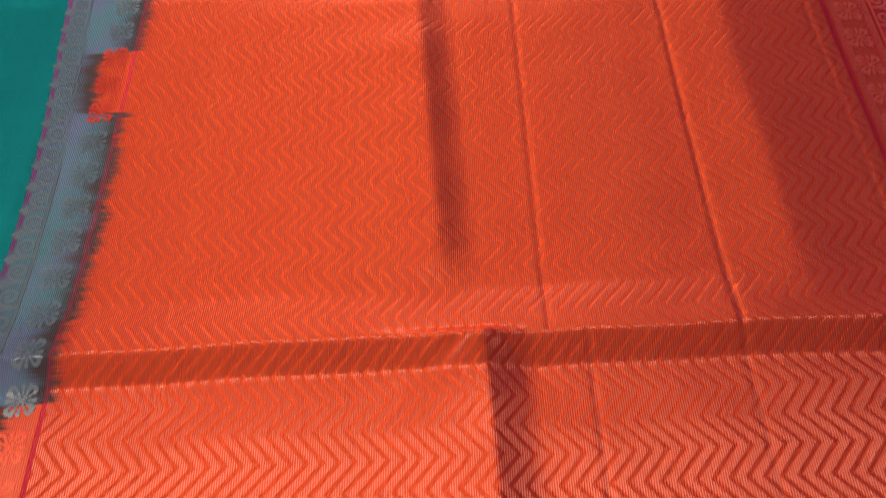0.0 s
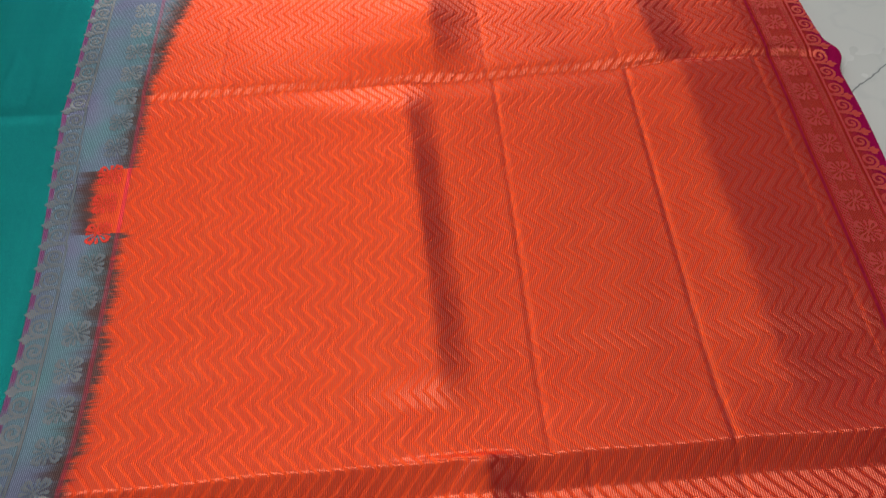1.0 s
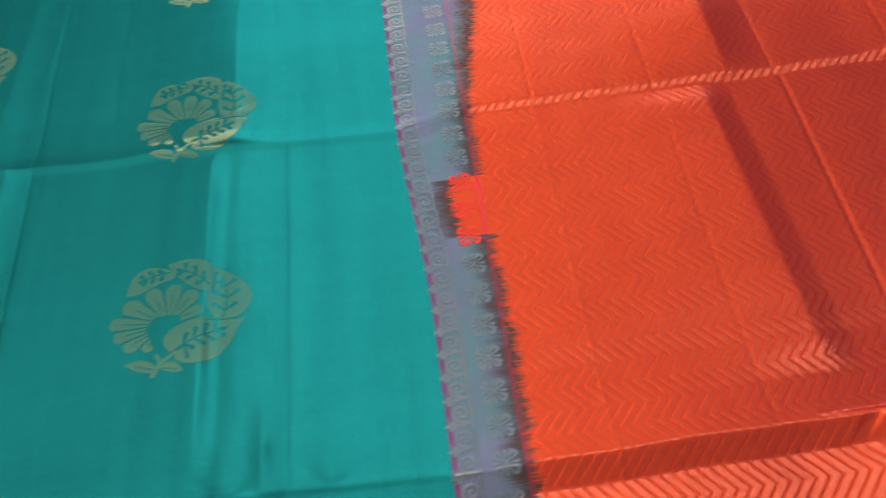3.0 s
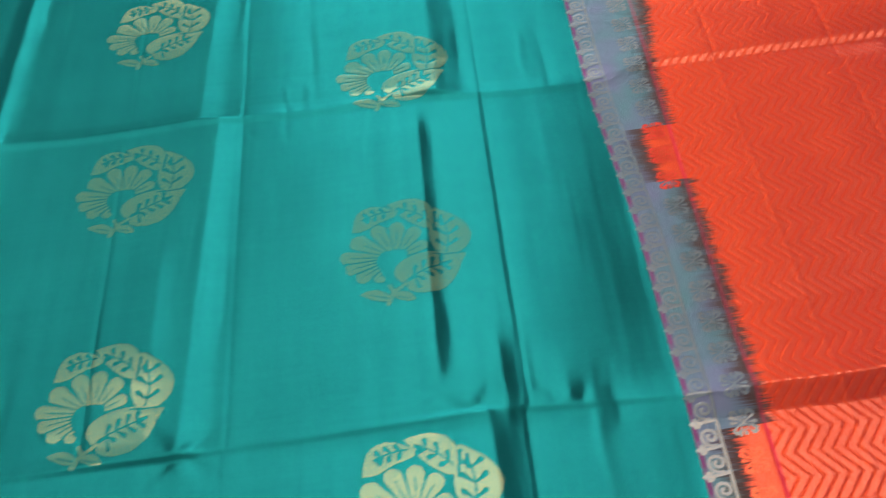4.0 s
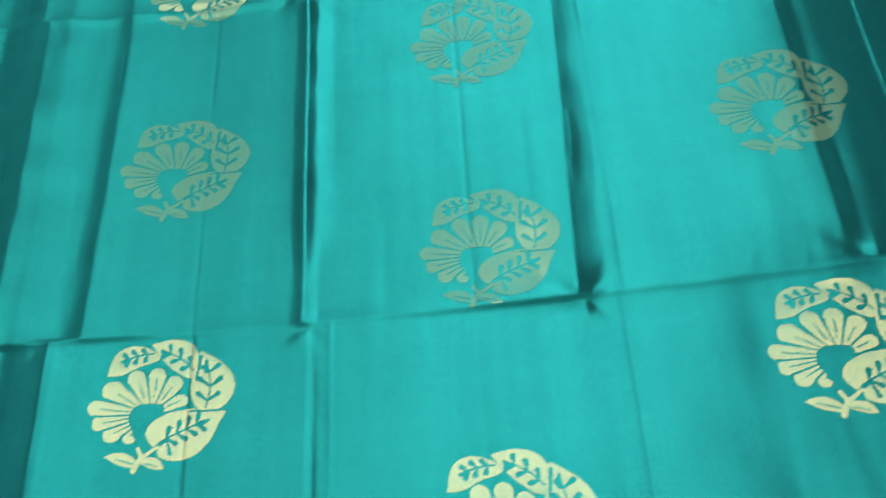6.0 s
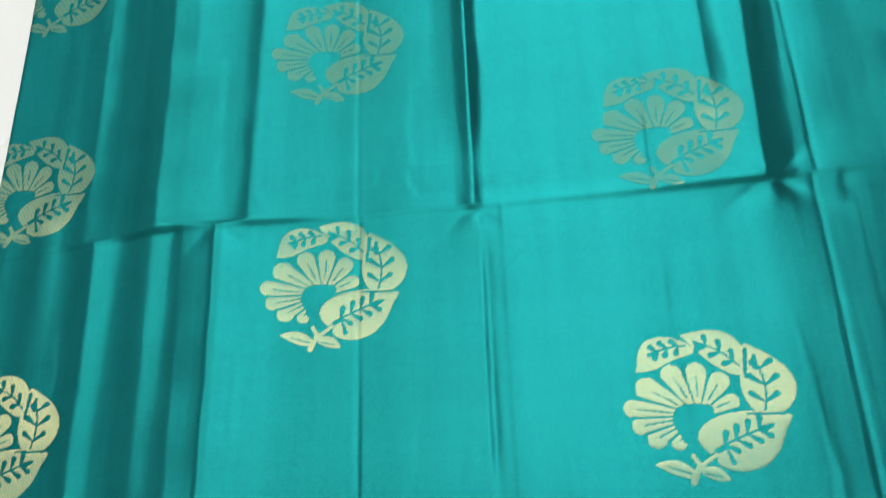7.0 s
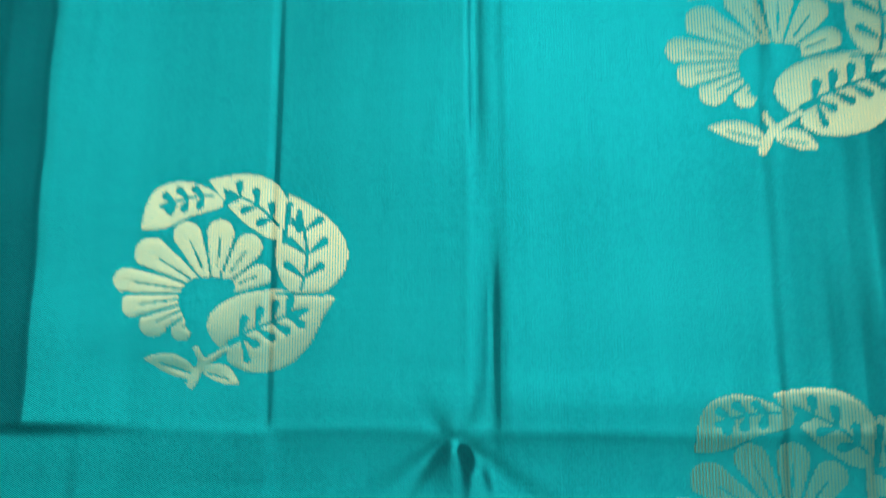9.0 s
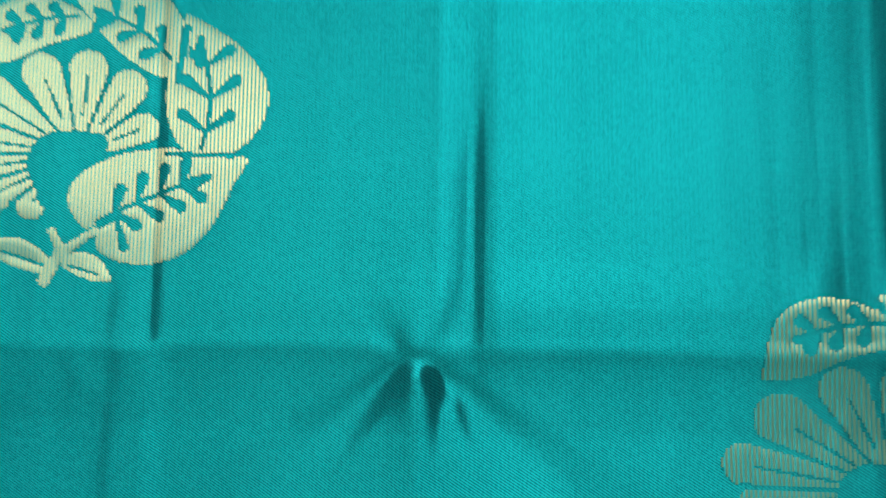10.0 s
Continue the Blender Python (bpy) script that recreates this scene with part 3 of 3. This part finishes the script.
def flower_motif(u, v):
    """The flower wreathed by four leaves; u to the right and v up, in millimetres from the foot of its stem."""
    u, v = (u + 0.5 + 0.0648 * v) / 1.017, (v + 0.0216 * u - 0.5) / 0.986
    on = np.zeros(u.shape, bool)
    cut = np.zeros(u.shape, bool)
    heart = np.array((9.5, 38.0))
    # petals round the heart: angle, outer reach, girth
    petals = ((228, 25, 4.2), (207, 34, 5.3), (189, 38.5, 5.2), (172, 41.5, 5.6), (147, 37.5, 7.2), (113, 33, 6.0), (82, 32, 5.8), (52, 31, 5.6), (22, 26, 4.4))
    for k, (ang, r1, g) in enumerate(petals):
        e = np.array((math.cos(math.radians(ang)), math.sin(math.radians(ang))))
        on |= capsule(u, v, heart + e * 10, heart + e * (r1 - g), 2.9, g)
        cut |= capsule(u, v, heart + e * 12, heart + e * (r1 - g * 1.4), 0.5, 0.35)
        if k:
            mid = math.radians((ang + petals[k - 1][0]) / 2)
            f = np.array((math.cos(mid), math.sin(mid)))
            cut |= capsule(u, v, heart + f * 9, heart + f * (min(r1, petals[k - 1][1]) * 0.97), 0.5, 0.75)
    on &= ~cut
    # the open heart
    hole = (np.hypot((u - 5.0) / 10.5, (v - 35) / 10.0) < 1) | capsule(u, v, (4, 38), (15, 41), 7.0, 3.6) | capsule(u, v, (2, 36), (1, 25), 6.0, 3.2)
    on &= ~hole
    # stem, two small leaves
    on |= capsule(u, v, (-0.5, 0.6), (4.5, 10.0), 1.9, 1.5) | capsule(u, v, (3.5, 8), (14.5, 15.5), 1.5, 1.0) | capsule(u, v, (4.5, 9), (2.0, 15), 1.5, 1.2)
    small = leaf(u, v, (1.5, 4.0), (-19.8, 10.6), -1.5, 4.2, 0.45) | leaf(u, v, (4.5, 6.5), (19.5, 0.8), 1.5, 3.7, 0.55)
    small &= ~(capsule(u, v, (-1, 5.2), (-13, 9.0), 0.5, 0.4) | capsule(u, v, (7, 5.0), (15.5, 2.8), 0.5, 0.4))
    on |= small
    # lower leaf
    low = leaf(u, v, (7.0, 22.5), (60.5, 37.0), -3.2, 14.0, 0.40) | leaf(u, v, (15, 10.5), (57, 34), -4.5, 9.0, 0.42)
    low &= ~(capsule(u, v, (13, 15.5), (21, 19.5), 0.9, 0.9) | capsule(u, v, (21, 19.5), (23, 11), 0.5, 1.5))
    low &= ~sprig(u, v, (15, 18), (47, 31), 1.0, 4, 6.2)
    # right leaf, upper leaf, left leaf
    rim = leaf(u, v, (50.5, 36.8), (43.2, 80.5), -4.0, 15.3, 0.38) & ~sprig(u, v, (46.0, 39), (47.0, 71), -3.0, 3, 7.6)
    top = leaf(u, v, (41.5, 63.5), (8.6, 87.0), -4.5, 11.0, 0.42) & ~sprig(u, v, (38.5, 66), (16.5, 81.5), -2.5, 3, 5.0)
    left = leaf(u, v, (14.5, 78.0), (-20.5, 64.8), -6.8, 8.6, 0.62) & ~sprig(u, v, (10, 80), (-10.5, 75.5), -1.5, 3, 4.0)
    for shape in (top, rim, low, left):
        on |= shape
    on &= ~(capsule(u, v, (40.0, 60), (43.0, 76), 0.9, 1.3) | capsule(u, v, (36, 38.2), (56, 37.8), 0.7, 0.7))
    on &= ~hole | low
    return on


def soft_edge(mask, rounds):
    a = mask.astype(float)
    for _ in range(rounds):
        p = np.pad(a, 1)
        a = (p[1:-1, 1:-1] + p[:-2, 1:-1] + p[2:, 1:-1] + p[1:-1, :-2] + p[1:-1, 2:]) / 5
    return a


def woven(name, shape, place, span, cell, material, label, flip=1, turn=0.0):
    """An ornament woven into the cloth at place: shape(u, v) in millimetres over span = (u0, u1, v0, v1)."""
    u, v = np.arange(span[0], span[1], cell), np.arange(span[2], span[3], cell)
    uu, vv = np.meshgrid(u, v)
    mask = shape(uu, vv)
    c, s = math.cos(math.radians(turn)), math.sin(math.radians(turn))
    x, y = place[0] + flip * (c * uu - s * vv) / 1000, place[1] + (s * uu + c * vv) / 1000
    mask &= (x > X0 + 0.0015) & (x < rim_x(y) - 0.0015) & (y > Y0 + 0.002) & (y < Y1 - 0.002)
    if mask.sum() < 30:
        return None
    puff = soft_edge(mask, 3)
    h = cell / 2000
    corner = np.pad(puff, ((0, 1), (0, 1)), mode="edge")
    xs, ys_ = np.pad(uu, ((0, 1), (0, 1)), mode="edge"), np.pad(vv, ((0, 1), (0, 1)), mode="edge")
    xs[:, -1] += cell
    ys_[-1] += cell
    px_, py_ = place[0] + flip * (c * xs - s * ys_) / 1000 - h, place[1] + (s * xs + c * ys_) / 1000 - h
    verts = np.stack([px_, py_, height(px_, py_) + 0.00022 + 0.00011 * corner], -1).reshape(-1, 3)
    w = xs.shape[1]
    j, i = np.nonzero(mask)
    a = j * w + i
    faces = np.stack([a, a + 1, a + 1 + w, a + w][::flip], 1)
    used, flat = np.unique(faces, return_inverse=True)
    me = bpy.data.meshes.new(name)
    me.from_pydata(verts[used].tolist(), [], flat.reshape(-1, 4).tolist())
    return as_part(name, me, material, saree, label, True)


COL_X, ROW_Y, COL_D, ROW_D = -0.2105, 0.6627, 0.2271, 0.1838
for col in (1, 2, 3, 4):
    for row in range(-1, 6):
        y = ROW_Y - (row + 0.5 * (col % 2)) * ROW_D
        x = COL_X - COL_D * col + (0, -0.007, 0.002, 0.001, -0.004)[col] - 0.007 * (y < 0)
        y += 0.0038 * (y < 0.05) + 0.003 * (y < 0)   # drawn together at the lowest fold
        woven("flower_motif", flower_motif, (x, y), (-48, 70, -6, 98), 0.6, GOLD, "woven gold flower wreathed in leaves")


def rosette(u, v):
    on = np.zeros(u.shape, bool)
    for k in range(4):
        a = math.radians(45 + 90 * k)
        e, f = np.array((math.cos(a), math.sin(a))), np.array((-math.sin(a), math.cos(a)))
        on |= capsule(u, v, e * 2.2, e * 7.6, 1.0, 2.5) & ~capsule(u, v, e * 3.0, e * 7.0, 0.35, 0.9)
        on |= capsule(u, v, e * 4.5 + f * 2.0, e * 8.2 + f * 3.0, 0.5, 0.9)
        b = np.array((math.cos(a + 0.785), math.sin(a + 0.785)))
        on |= capsule(u, v, b * 4.0, b * 7.2, 0.5, 1.1)
    return on | (np.hypot(u, v) < 1.4)


def scroll(u, v):
    """A curl with a three-pointed leaf that points to the rim."""
    on = np.zeros(u.shape, bool)
    last = None
    for k in range(34):
        t = k / 33
        a, r = math.radians(-110 + 520 * t), 6.6 * (1 - 0.80 * t)
        p = np.array((math.cos(a) * r, math.sin(a) * r * 0.92))
        if last is not None:
            on |= capsule(u, v, last, p, 1.05, 1.05)
        last = p
    for ang, n in ((0, 7.2), (38, 5.2), (-38, 5.2)):
        e = np.array((math.cos(math.radians(ang)), math.sin(math.radians(ang))))
        on |= leaf(u, v, np.array((4.5, -8.0)), np.array((4.5, -8.0)) + e * n, 0.0, 1.9, 0.4)
    on |= capsule(u, v, (-5.5, -6.5), (5, -8), 1.1, 1.1) | capsule(u, v, (-6.3, -8.4), (-6.3, 8.4), 0.8, 0.8)
    return on


def rope(u, v):
    return (np.abs(u) < 2.0) & (((v + 1.1 * u) % 3.0) < 1.7) | (np.abs(np.abs(u) - 2.5) < 0.25)


for k in range(48):
    y = 0.598 + 0.0243 * (k - 36)
    if Y0 + 0.015 < y < Y1 - 0.015:
        woven("rosette", rosette, (0.2685, y), (-9, 9, -9, 9), 0.45, COPPER, "woven copper rosette")
        dyed = 0.465 < y - 0.006 < 0.520 or 0.10 < y - 0.006 < 0.270
        woven("rosette", rosette, (-0.2235, y - 0.006), (-9, 9, -9, 9), 0.45, PEACH if dyed else SILVER, "woven copper rosette" if dyed else "woven pale gold rosette")
for k in range(72):
    y = 0.570 + 0.0168 * (k - 51)
    if Y0 + 0.015 < y < Y1 - 0.015:
        woven("scroll", scroll, (0.2925, y), (-8, 14, -11, 9), 0.45, COPPER, "woven copper scroll with leaf")
        woven("scroll", scroll, (float(sway_x(y)) + 0.0105, y + 0.002), (-8, 14, -11, 9), 0.45, SILVER, "woven pale gold scroll with leaf", flip=-1)
for x, mat in ((0.2800, COPPER), (0.2580, COPPER)):
    woven("rope_band", rope, (x, 0), (-3, 3, -285, 880), 0.45, mat, "narrow twisted rope band")
